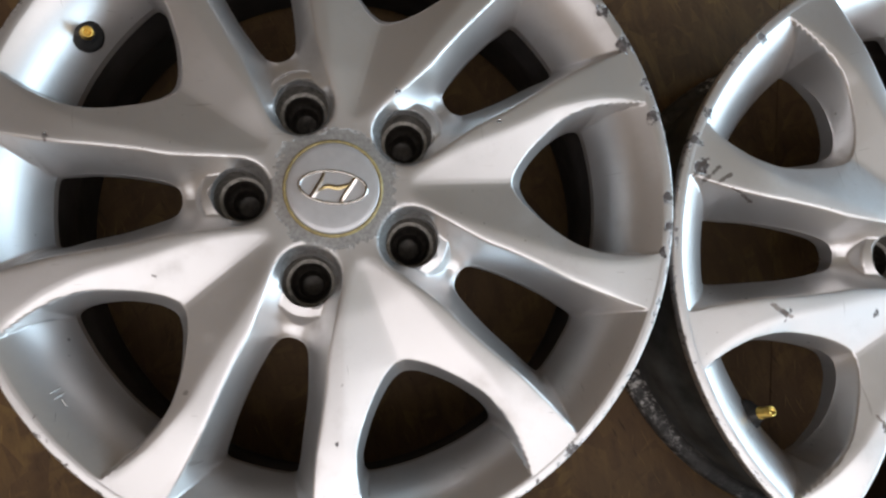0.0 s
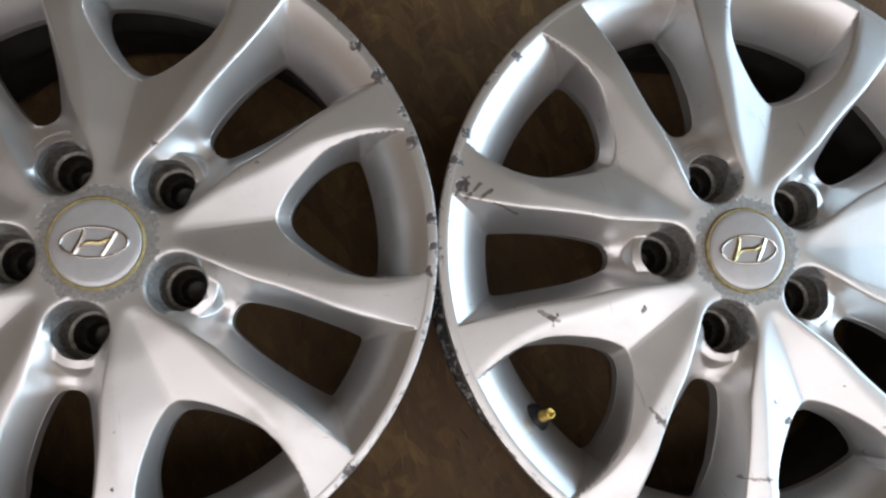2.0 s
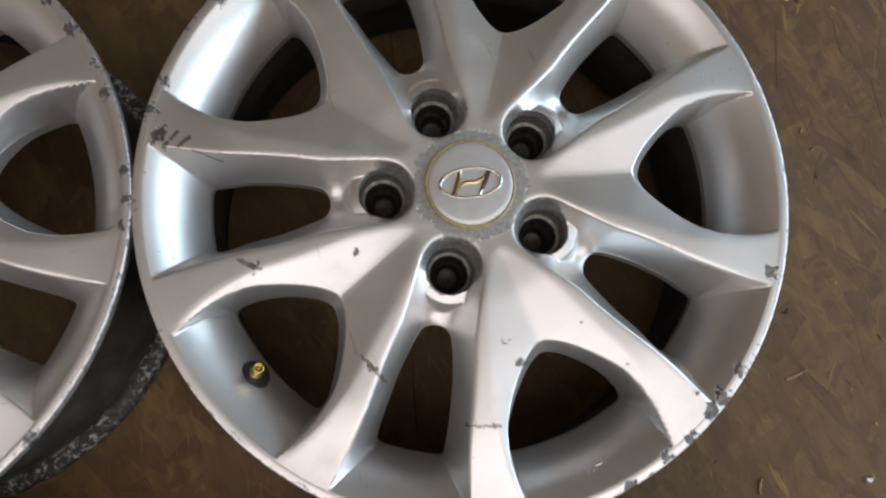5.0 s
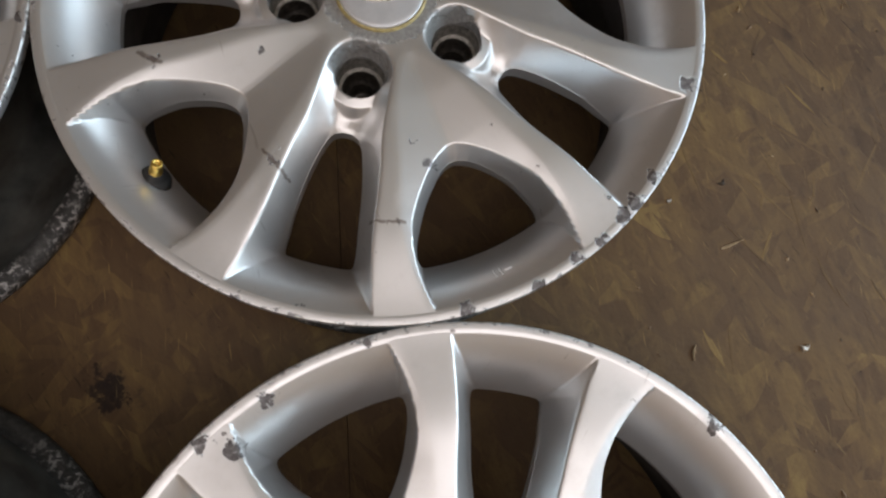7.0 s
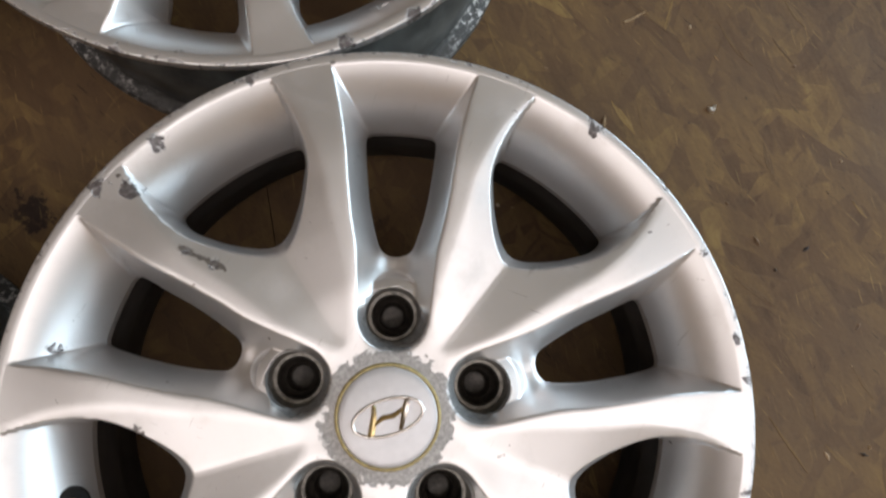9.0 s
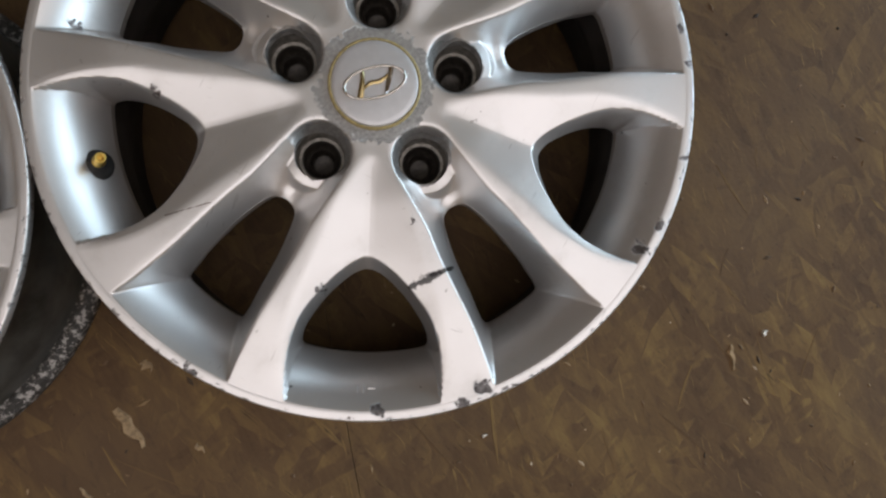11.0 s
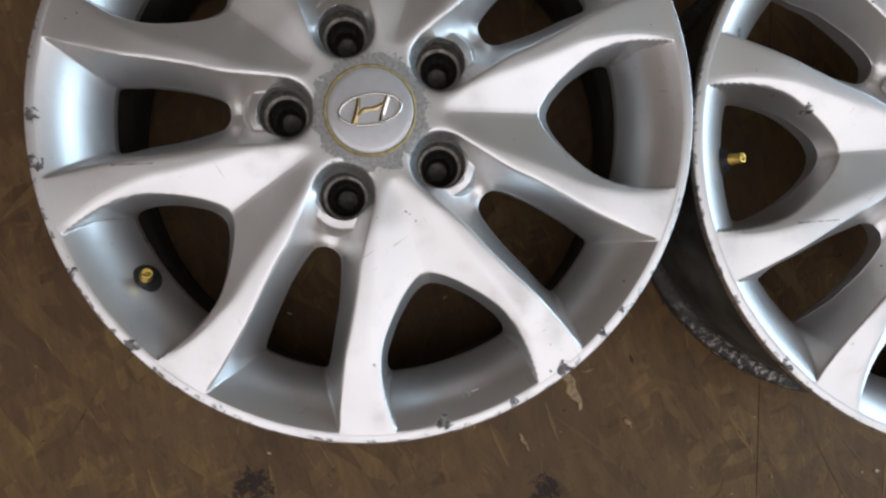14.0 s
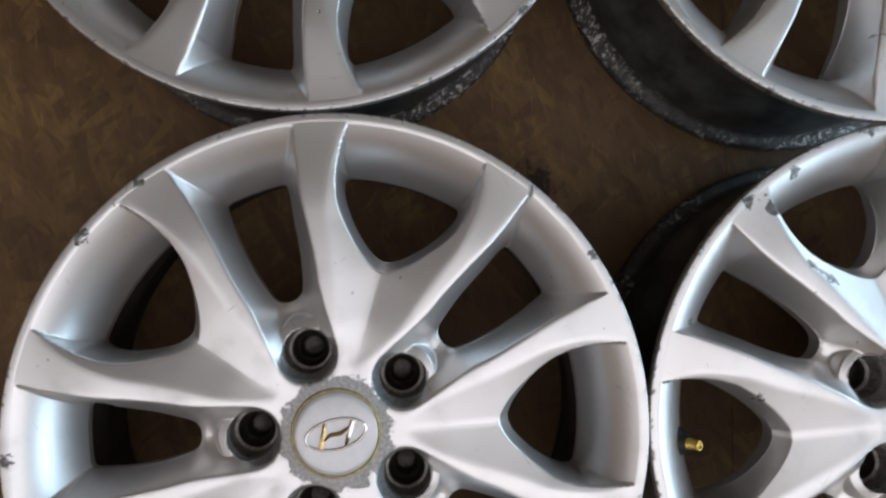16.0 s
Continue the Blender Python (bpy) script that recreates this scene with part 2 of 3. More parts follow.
M_FLANGE = flange_material()
M_INNER = plain("brake_dust", (0.034, 0.030, 0.028), 0.7, 0.1, grain=60, vary=0.4)
# grimy metal, with the shade deep in the lug holes put into its colour
M_GRIME_SHADE = plain("grimy_shaded_lug_bore", (0.036, 0.031, 0.026), 0.36, 0.4, grain=420, vary=0.7, bump=0.0006)
M_SEAT = plain("worn_seat_metal", (0.23, 0.22, 0.20), 0.42, 0.6, grain=300, vary=0.5, bump=0.0004)
M_CAP = plain("faded_silver_cap", (0.56, 0.565, 0.58), 0.34, 0.35, grain=160, vary=0.05)
M_GLUE = plain("yellowed_lacquer_edge", (0.38, 0.31, 0.14), 0.5, 0.15, grain=260, vary=0.35)
M_CHROME = plain("worn_chrome", (0.74, 0.73, 0.70), 0.14, 1.0, grain=220, vary=0.15)
M_TARNISH = plain("tarnished_chrome", (0.52, 0.42, 0.22), 0.25, 0.9, grain=240, vary=0.35)
M_RUBBER = plain("black_rubber", (0.012, 0.012, 0.012), 0.55, grain=200)
M_BRASS = plain("brass", (0.72, 0.50, 0.13), 0.34, 1.0, grain=300, vary=0.25)
M_CHIPWOOD = plain("pale_split_wood", (0.32, 0.225, 0.125), 0.8, grain=240, vary=0.4)


def grit_material():
    m = Nodes("sawdust_grit")
    own = m.node("ShaderNodeNewGeometry").outputs["Random Per Island"]
    return m.finish(Base_Color=m.ramp(own, (0.0, (0.03, 0.022, 0.016)), (0.5, (0.16, 0.10, 0.055)), (0.85, (0.30, 0.20, 0.10)), (1.0, (0.55, 0.45, 0.32))), Roughness=0.8)


M_GRIT = grit_material()
M_SPECK = plain("bright_metal_crumb", (0.62, 0.60, 0.55), 0.35, 0.6, grain=300)


# ---------------------------------------------------------------- helpers for meshes
def mesh_from(name, verts, faces, smooth=True, normals=None):
    me = bpy.data.meshes.new(name)
    me.from_pydata([tuple(map(float, v)) for v in verts], [], [tuple(map(int, f)) for f in faces])
    if smooth:
        me.shade_smooth()
    if normals is not None:
        me.normals_split_custom_set_from_vertices([tuple(map(float, n)) for n in normals])
    me.update()
    return me


def child(name, me, material, parent, m=None, label=""):
    ob = new(name, me)
    if not me.materials:
        me.materials.append(material)
    if me.materials[0] is not material:
        ob.material_slots[0].link = "OBJECT"
        ob.material_slots[0].material = material
    ob.parent = parent
    if m is not None:
        ob.matrix_local = m
    return tagged(ob, label)


def part(name, bm, material, parent, label=""):
    me = bpy.data.meshes.new(name)
    bm.to_mesh(me)
    bm.free()
    return child(name, me, material, parent, None, label)


def lathe(profile, steps, angle=2 * math.pi):
    """Verts and faces of a profile of (radius, height) turned about z."""
    full = abs(angle - 2 * math.pi) < 1e-6
    cols = steps if full else steps + 1
    verts = [(r * math.cos(angle * k / steps), r * math.sin(angle * k / steps), z) for k in range(cols) for r, z in profile]
    n = len(profile)
    faces = []
    for k in range(steps):
        a, b = k * n, ((k + 1) % cols) * n
        faces += [(a + i, b + i, b + i + 1, a + i + 1) for i in range(n - 1)]
    return verts, faces


def box(name, lo, hi, material, parent=None):
    bm = bmesh.new()
    bmesh.ops.create_cube(bm, size=1.0)
    for v in bm.verts:
        v.co = Vector([lo[k] + (v.co[k] + 0.5) * (hi[k] - lo[k]) for k in range(3)])
    return part(name, bm, material, parent)


# ---------------------------------------------------------------- the shed
def structure(ob, label, category):
    return tagged(ob, label, category, kind="structure")


floor = structure(box("floor", (-3.2, -3.2, -0.06), (3.2, 3.2, -0.022), M_WALL), "dark timber subfloor under worn strand boards", "floor")
structure(box("wall_west", (-3.2, -3.2, 0), (-3.0, 3.2, 2.7), M_WALL), "plain brown boarded shed wall", "wall")
structure(box("wall_north", (-3.0, 3.0, 0), (3.2, 3.2, 2.7), M_WALL), "plain brown boarded shed wall", "wall")
east = structure(new("wall_east"), "brown boarded shed wall with a wide opening", "wall")
for lo, hi in (((3.0, -3.2, 0), (3.2, -2.4, 2.7)), ((3.0, 1.2, 0), (3.2, 3.0, 2.7)), ((3.0, -2.4, 1.8), (3.2, 1.2, 2.7)), ((3.0, -2.4, 0), (3.2, 1.2, 0.2))):
    box("wall_section", lo, hi, M_WALL, east)
structure(box("wall_south", (-3.0, -3.2, 0), (3.0, -3.0, 2.7), M_WALL), "plain brown boarded shed wall", "wall")
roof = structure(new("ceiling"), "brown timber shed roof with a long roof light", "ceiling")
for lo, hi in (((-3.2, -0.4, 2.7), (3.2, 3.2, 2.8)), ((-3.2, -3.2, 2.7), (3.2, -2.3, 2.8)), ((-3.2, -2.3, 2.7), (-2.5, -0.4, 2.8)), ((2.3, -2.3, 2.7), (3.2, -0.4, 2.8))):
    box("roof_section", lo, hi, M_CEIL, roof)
structure(box("ground", (-900, -900, -0.2), (900, 900, -0.07), M_GROUND), "pale gravel yard outside the shed", "ground")


# ---------------------------------------------------------------- the wheel: one fifth of the face
def curve(points, n=9):
    """A smooth open curve through the points (Catmull-Rom)."""
    p = np.array([points[0], *points, points[-1]], float)
    out = []
    for i in range(1, len(p) - 2):
        for t in np.linspace(0, 1, n, endpoint=False):
            a, b, c, d = p[i - 1:i + 3]
            out.append(0.5 * (2 * b + (c - a) * t + (2 * a - 5 * b + 4 * c - d) * t * t + (3 * b - a - 3 * c + d) * t ** 3))
    out.append(p[-2])
    return np.array(out)


def arc(r, a0, a1, n=12):
    a = np.radians(np.linspace(a0, a1, n))
    return np.c_[r * np.cos(a), r * np.sin(a)]


def outline(half, r_out):
    """A closed outline from the upper half of a window (lying along x), closed by an arc of radius r_out."""
    end = math.degrees(math.atan2(half[-1][1], half[-1][0]))
    upper = np.r_[half, arc(r_out, end, 0)[1:]]
    return np.r_[upper, upper[::-1][1:-1] * (1, -1)]


def signed(points, poly):
    """Distance from the points to a closed outline, positive inside."""
    best = np.full(len(points), 1e9)
    inside = np.zeros(len(points), bool)
    for a, b in zip(poly, np.roll(poly, -1, axis=0)):
        ab = b - a
        t = np.clip(((points - a) @ ab) / max(ab @ ab, 1e-12), 0, 1)
        best = np.minimum(best, np.hypot(*(points - a - t[:, None] * ab).T))
        if a[1] != b[1]:
            cross = (a[1] > points[:, 1]) != (b[1] > points[:, 1])
            inside ^= cross & (points[:, 0] < (b[0] - a[0]) * (points[:, 1] - a[1]) / (b[1] - a[1]) + a[0])
    return np.where(inside, best, -best)


# outlines in millimetres, along the middle of each window
A_CREST = outline(curve([(111, 0), (111.6, 4), (117, 13), (128, 25), (145, 38.6), (160, 45.0), (175, 48.2), (190, 49.0), (203, 48.6)]), 208.8)
A_OPEN = outline(curve([(118.5, 0), (119.2, 4), (124, 12.5), (137, 26), (152, 37), (161, 41.8), (167.8, 43.2), (171.4, 41.6)]), 176.5)
A_CREASE = outline(curve([(46, 0), (48, 5), (60, 14.2), (80, 23.5), (106, 32.8), (124, 39.6), (140, 46.2), (160, 50.6), (174, 52.2), (190, 51.6), (204, 48.9)]), 209.5)
B_CREST = outline(curve([(36.4, 0), (37.8, 8), (43, 15.4), (52, 19.8), (64, 21.2), (80, 22.0), (96, 23.6), (112, 26.8), (134, 30.0), (157, 32.8), (178, 37.0), (205, 44.6)]), 208.8)
B_OPEN = outline(curve([(92.5, 0), (93.2, 4.5), (97, 9.6), (108, 13.6), (126, 17.8), (148, 20.8), (164, 22.6), (172.8, 22.8), (174.9, 21.0)]), 176.5)


def reach(poly, r_out, far=240):
    """The same outline with its outer arc pushed out, so that only its sides count."""
    r = np.hypot(poly[:, 0], poly[:, 1])
    return np.where((r > r_out - 0.3)[:, None], poly * (far / r)[:, None], poly)


A_SIDES, A_THROUGH = reach(A_CREST, 208.8), reach(A_OPEN, 176.5)
B_SIDES, B_THROUGH = reach(B_CREST, 208.8), reach(B_OPEN, 176.5)
LUG_R, LUG_HOLE = 57.15, 16.2

FACE_IN, FACE_OUT = 26.5, 209.4


def smooth(t):
    t = np.clip(t, 0, 1)
    return t * t * (3 - 2 * t)


def blend(a, b, k=1.2):
    """The higher of two surfaces, with a small fillet where they meet."""
    h = np.clip(0.5 + 0.5 * (a - b) / k, 0, 1)
    return b + (a - b) * h + k * h * (1 - h)


def soft_crease(pts, h=3.2):
    """Distance inside the fork's facet, rounded off at its ridges and along its valley."""
    total = 0.0
    for w, d in ((0.28, (0, 0)), (0.18, (h, 0)), (0.18, (-h, 0)), (0.18, (0, h)), (0.18, (0, -h))):
        q = np.abs(pts + d)
        deep = np.clip(signed(q, A_CREASE), 0, None)
        # between two planes and a scoop across the fork
        total = total + w * (0.75 * deep + 0.25 * deep * (deep + 2 * q[:, 1]) / (2 * (deep + q[:, 1]) + 1e-6))
    return total


def face_height(pts):
    """Height of the wheel's face over the floor (mm) at points of the half sector from 0 to 36 degrees."""
    r = np.hypot(pts[:, 0], pts[:, 1])
    c, s = math.cos(radians(-36)), math.sin(radians(-36))
    q = pts @ np.array([[c, s], [-s, c]])
    z = 165.2 + 3.2 * smooth((209 - r) / 60) - 2.4 * smooth((80 - r) / 45)
    pts = np.abs(pts)
    crest_a = signed(pts, A_CREST)
    crest_b = signed(q, B_CREST)
    # the spoke rolls off a little towards its edges
    z -= 0.8 * np.exp(-np.maximum(-crest_b, 0) / 1.3) * smooth((205 - r) / 30)
    # sloping facet of the fork
    z -= np.interp(r, [46, 111, 150, 200], [0.20, 0.25, 0.33, 0.40]) * np.minimum(soft_crease(pts), np.interp(r, [100, 111, 130, 150, 175, 195, 205], [60, 30, 14, 8.5, 4.5, 2.0, 0.2]))
    # the cove under the lip, the same all round
    v = np.clip(208.8 - r, 0, 42)
    cove = 165.2 - 0.60 * v - 25.6 * (v / 35) ** 2.6
    # walls of the fork's window
    side, hole = signed(pts, A_SIDES), signed(pts, A_THROUGH)
    low = 149.0 - 14 * smooth((r - 118) / 55) - 11 * smooth((r - 146) / 30)
    t = np.clip(side, 0, None) / (np.clip(side, 0, None) + np.clip(-hole, 0, None) + 1e-6)
    wall = z + (low - z) * (0.85 * t + 0.15 * t ** 2)
    z = np.where(crest_a > 0, np.minimum(z, blend(wall, cove)), z)
    # walls of the pocket from the lug hole to the rim
    side, hole = signed(q, B_SIDES), signed(q, B_THROUGH)
    low = 146.0 - 11 * smooth((r - 100) / 70) - 11 * smooth((r - 146) / 30)
    t = np.clip(side, 0, None) / (np.clip(side, 0, None) + np.clip(-hole, 0, None) + 1e-6)
    steep = smooth((100 - r) / 16)
    wall = z + (low - z) * ((0.85 * t + 0.15 * t ** 2) * (1 - steep) + (1 - (1 - t) ** 1.7) * steep)
    # the lug hole: a level collar on its outer side, a plain slope into the bore on the hub side
    rho = np.hypot(q[:, 0] - LUG_R, q[:, 1])
    collar = 159.2 - 0.32 * (rho - 16) - 1.7 * np.clip(rho - 22.2, 0, None)
    t = np.clip(crest_b, 0, None) / (np.clip(crest_b, 0, None) + np.clip(rho - LUG_HOLE, 0, None) + 1e-6)
    slope = z + (151.0 - z) * t
    out = smooth((q[:, 0] - LUG_R + 9) / 16)
    wall = np.where(rho < 50, slope * (1 - out) + blend(wall, collar) * out, wall)
    z = np.where(crest_b > 0, np.minimum(z, blend(wall, cove)), z)
    return z


def openness(pts):
    """How deep a point of the half sector lies inside an opening of the face (mm, negative on the metal)."""
    c, s = math.cos(radians(-36)), math.sin(radians(-36))
    q = pts @ np.array([[c, s], [-s, c]])
    return np.maximum(np.maximum(signed(pts, A_OPEN), signed(q, B_OPEN)), LUG_HOLE - np.hypot(q[:, 0] - LUG_R, q[:, 1]))


def face_sector():
    """Mesh of one spoke: the face from -36 to 36 degrees, with its windows cut through."""
    half = np.radians(np.linspace(0, 36, 116))
    rad = np.unique(np.r_[np.arange(FACE_IN, FACE_OUT, 0.85), FACE_OUT])
    rr, aa = np.meshgrid(rad, half, indexing="ij")
    shape = rr.shape
    pts = np.c_[(rr * np.cos(aa)).ravel(), (rr * np.sin(aa)).ravel()]
    # draw the grid onto the openings' edges, so that they run smooth
    g = openness(pts)
    inside = (g > 0).reshape(shape)
    solid_cell = ~(inside[:-1, :-1] & inside[1:, :-1] & inside[:-1, 1:] & inside[1:, 1:])
    pull = np.where(g > 0)[0]
    moved = pts.copy()
    e = 0.05
    near = pts[pull]
    grad = np.c_[openness(near + (e, 0)) - openness(near - (e, 0)), openness(near + (0, e)) - openness(near - (0, e))] / (2 * e)
    moved[pull] -= (np.minimum(g[pull], 2.0) / np.maximum(np.hypot(*grad.T), 0.3) ** 2)[:, None] * grad
    lim = np.clip(np.arctan2(moved[:, 1], moved[:, 0]), 0, math.pi / 5)
    rm = np.hypot(moved[:, 0], moved[:, 1])
    edge0, edge1 = (aa.ravel() < 1e-6), (aa.ravel() > math.pi / 5 - 1e-6)
    lim = np.where(edge0, 0, np.where(edge1, math.pi / 5, lim))
    moved = np.c_[rm * np.cos(lim), rm * np.sin(lim)]
    # heights and normals, softened over a millimetre as cast and painted edges are
    h = 0.9
    taps = [face_height(moved + d) for d in ((h, 0), (-h, 0), (0, h), (0, -h))]
    z = (1.5 * face_height(moved) + sum(taps)) / 5.5
    dx, dy = (taps[0] - taps[1]) / (2 * h), (taps[2] - taps[3]) / (2 * h)
    for on, a in ((edge0, 0.0), (edge1, math.pi / 5)):
        t = np.array([-math.sin(a), math.cos(a)])
        side = dx * t[0] + dy * t[1]
        dx, dy = np.where(on, dx - side * t[0], dx), np.where(on, dy - side * t[1], dy)
    nrm = np.c_[-dx, -dy, np.ones(len(z))]
    nrm /= np.linalg.norm(nrm, axis=1)[:, None]
    rows, cols = shape
    verts, norms, faces = [], [], []
    up = np.c_[moved, z] / 1000
    ids = np.arange(rows * cols).reshape(shape)
    cells = [(ids[i, j], ids[i + 1, j], ids[i + 1, j + 1], ids[i, j + 1]) for i in range(rows - 1) for j in range(cols - 1) if solid_cell[i, j]]
    # the mirrored half shares the middle line
    low = ids.copy().ravel() + rows * cols
    low[ids[:, 0]] = ids[:, 0]
    verts = np.r_[up, up * (1, -1, 1)]
    norms = np.r_[nrm, nrm * (1, -1, 1)]
    faces = cells + [(low[a], low[d], low[c], low[b]) for a, b, c, d in cells]
    # walls down through the openings
    count = {}
    for f in faces:
        for a, b in zip(f, f[1:] + f[:1]):
            key = (min(a, b), max(a, b))
            count[key] = None if key in count else (a, b)
    inner = [ab for ab in count.values() if ab]
    vr = np.hypot(verts[:, 0], verts[:, 1]) * 1000
    va = np.abs(np.degrees(np.arctan2(verts[:, 1], verts[:, 0])))
    wall_of = {}
    vlist, nlist = list(map(tuple, verts)), list(map(tuple, norms))
    for a, b in inner:
        if (vr[a] < FACE_IN + 0.01 and vr[b] < FACE_IN + 0.01) or (vr[a] > FACE_OUT - 0.01 and vr[b] > FACE_OUT - 0.01) or (va[a] > 35.99 and va[b] > 35.99):
            continue
        quad = []
        for v, w in ((a, b), (b, a)):
            d = (verts[b] - verts[a])
            n = np.array([-d[1], d[0], 0.0])
            n = -n / (np.linalg.norm(n) + 1e-12)
            for level in (0, 1, 2):
                key = (v, level)
                if key not in wall_of:
                    wall_of[key] = len(vlist)
                    x, y, zz = verts[v]
                    thick = 1 - min(1.0, max(0.0, (vr[v] - 122) / 46))
                    vlist.append((x, y, zz - (0.0, 0.006 + 0.004 * thick, 0.0065 + 0.011 * thick)[level]))
                    nlist.append(n)
                else:
                    nlist[wall_of[key]] = nlist[wall_of[key]] + n
            quad.append([wall_of[(v, level)] for level in (0, 1, 2)])
        for k in (0, 1):
            faces.append((quad[1][k], quad[0][k], quad[0][k + 1], quad[1][k + 1]))
    # the spokes narrow towards their backs
    for (v, level), at in wall_of.items():
        if level == 2:
            n = np.asarray(nlist[at]) / (np.linalg.norm(nlist[at]) + 1e-12)
            x, y, zz = vlist[at]
            back = 0.003 * (1 - min(1.0, max(0.0, (vr[v] - 122) / 40)))
            vlist[at] = (x - back * n[0], y - back * n[1], zz)
    nlist = np.array([np.asarray(n) / (np.linalg.norm(n) + 1e-12) for n in nlist])
    used = np.unique(np.concatenate([np.array(f) for f in faces]))
    remap = -np.ones(len(vlist), int)
    remap[used] = np.arange(len(used))
    clean = []
    for f in faces:
        f = [remap[v] for v in f]
        clean.append(f)
    return mesh_from("spoke", np.array(vlist)[used], clean, True, nlist[used])


SPOKE = face_sector()
mm = lambda profile: [(r / 1000, z / 1000) for r, z in profile]
LIP = mesh_from("rim_lip", *lathe(mm([(208.9, 164.95), (209.4, 165.15), (211.5, 165.15), (214.0, 165.1), (214.6, 165.0), (214.95, 164.75), (215.2, 164.3), (215.35, 163.6), (215.45, 162.4), (215.4, 158.5), (214.0, 156.5)]), 240))
BARREL = mesh_from("barrel", *lathe(mm([(214.0, 156.5), (209, 155), (205, 152), (203.5, 148), (203, 140), (199, 134), (190, 128), (186, 121), (185.5, 84), (187, 76), (191, 66), (194.5, 58), (195.5, 20)]), 200))
FLANGE = mesh_from("rear_flange", *lathe(mm([(195.5, 20), (197, 15.5), (200.5, 13.5), (205.5, 13), (207.7, 10.5), (208.2, 6), (207.4, 2), (205, 0), (201.5, 0.4), (198, 4), (195.5, 10)]), 200))
INNER = mesh_from("barrel_inside", *lathe(mm([(195.5, 10), (191.5, 16), (190, 52), (187, 64), (182, 76), (180, 84), (180.5, 106), (180.3, 112), (179.5, 116), (178, 118)]), 160))
LINER = mesh_from("lug_bore", *lathe(mm([(16.6, 150.0), (16.1, 149.0), (15.8, 147.5), (15.3, 139.0), (14.7, 137.8), (13.9, 138.4), (13.2, 138.3), (12.7, 137.2)]), 40))
# closed below; its near-black colour stands for the dark of the open hole
SEAT = mesh_from("lug_seat", *lathe(mm([(12.7, 137.2), (12.3, 134), (11.6, 130), (9.6, 127.2), (8.9, 126.9), (8.5, 126), (8.2, 116), (6.0, 115.2), (0.01, 115)]), 36))
HUB = mesh_from("hub_back", *lathe(mm([(71.0, 137.0), (70.5, 120.0), (68.0, 111.0), (64.0, 109.0), (32.0, 109.0), (31.0, 112.0), (0.01, 112.0)]), 72))
CAP = mesh_from("cap_disc", *lathe(mm([(27.9, 167.2), (27.6, 168.0), (27.0, 168.4), (24.0, 168.8), (15, 169.3), (6, 169.5), (0.01, 169.5)]), 96))
RING = mesh_from("cap_edge", *lathe(mm([(30.0, 160), (29.9, 166.8), (29.5, 167.7), (28.9, 168.1), (28.3, 168.0), (27.9, 167.4), (27.9, 166.0)]), 96))
GROMMET = mesh_from("valve_grommet", *lathe(mm([(10.4, -5), (10.2, -1.0), (9.0, 1.4), (7.0, 2.4), (5.8, 4.0), (5.0, 7.0), (3.6, 8.0)]), 32))
STEM = mesh_from("valve_stem", *lathe(mm([(4.1, 7.2), (4.2, 8.0), (4.2, 9.0), (3.6, 9.4), (3.7, 10.2), (3.5, 10.6), (3.7, 11.2), (3.5, 11.7), (3.7, 12.3), (3.5, 12.8), (3.6, 16.4), (3.2, 17.0), (2.1, 17.0), (1.9, 14.5), (0.9, 14.4), (0.8, 16.2), (0.01, 16.2)]), 24))


def emblem_ring():
    """The oval band on the cap, raised and rounded."""
    bm = bmesh.new()
    n, k = 72, 8
    loops = []
    for i in range(n):
        a = 2 * math.pi * i / n
        c, t = Vector((0.0200 * math.cos(a), 0.0098 * math.sin(a), 0.1697)), Vector((math.cos(a) / 0.0200, math.sin(a) / 0.0098, 0)).normalized()
        loops.append([bm.verts.new(c + t * 0.00095 * math.cos(b) + Vector((0, 0, 0.0009 * math.sin(b)))) for b in (2 * math.pi * j / k for j in range(k))])
    for i in range(n):
        for j in range(k):
            bm.faces.new((loops[i][j], loops[(i + 1) % n][j], loops[(i + 1) % n][(j + 1) % k], loops[i][(j + 1) % k])).smooth = True
    return bm


def emblem_band(path, widths):
    """One raised, bevelled stroke of the emblem along a path in millimetres."""
    bm = bmesh.new()
    p = curve(path, 8)
    w = np.interp(np.linspace(0, 1, len(p)), np.linspace(0, 1, len(widths)), widths)
    d = np.gradient(p, axis=0)
    d /= np.linalg.norm(d, axis=1)[:, None]
    side = np.c_[-d[:, 1], d[:, 0]]
    rows = []
    for c, s, h in zip(p, side, w):
        rows.append([bm.verts.new(((c[0] + s[0] * h * u) / 1000, (c[1] + s[1] * h * u) / 1000, z / 1000)) for u, z in ((-1, 168.9), (-0.9, 170.0), (0, 170.6), (0.9, 170.0), (1, 168.9))])
    for a, b in zip(rows, rows[1:]):
        for j in range(4):
            bm.faces.new((a[j], b[j], b[j + 1], a[j + 1]))
    bm.faces.new(rows[0])
    bm.faces.new(rows[-1][::-1])
    bmesh.ops.recalc_face_normals(bm, faces=bm.faces)
    return bm


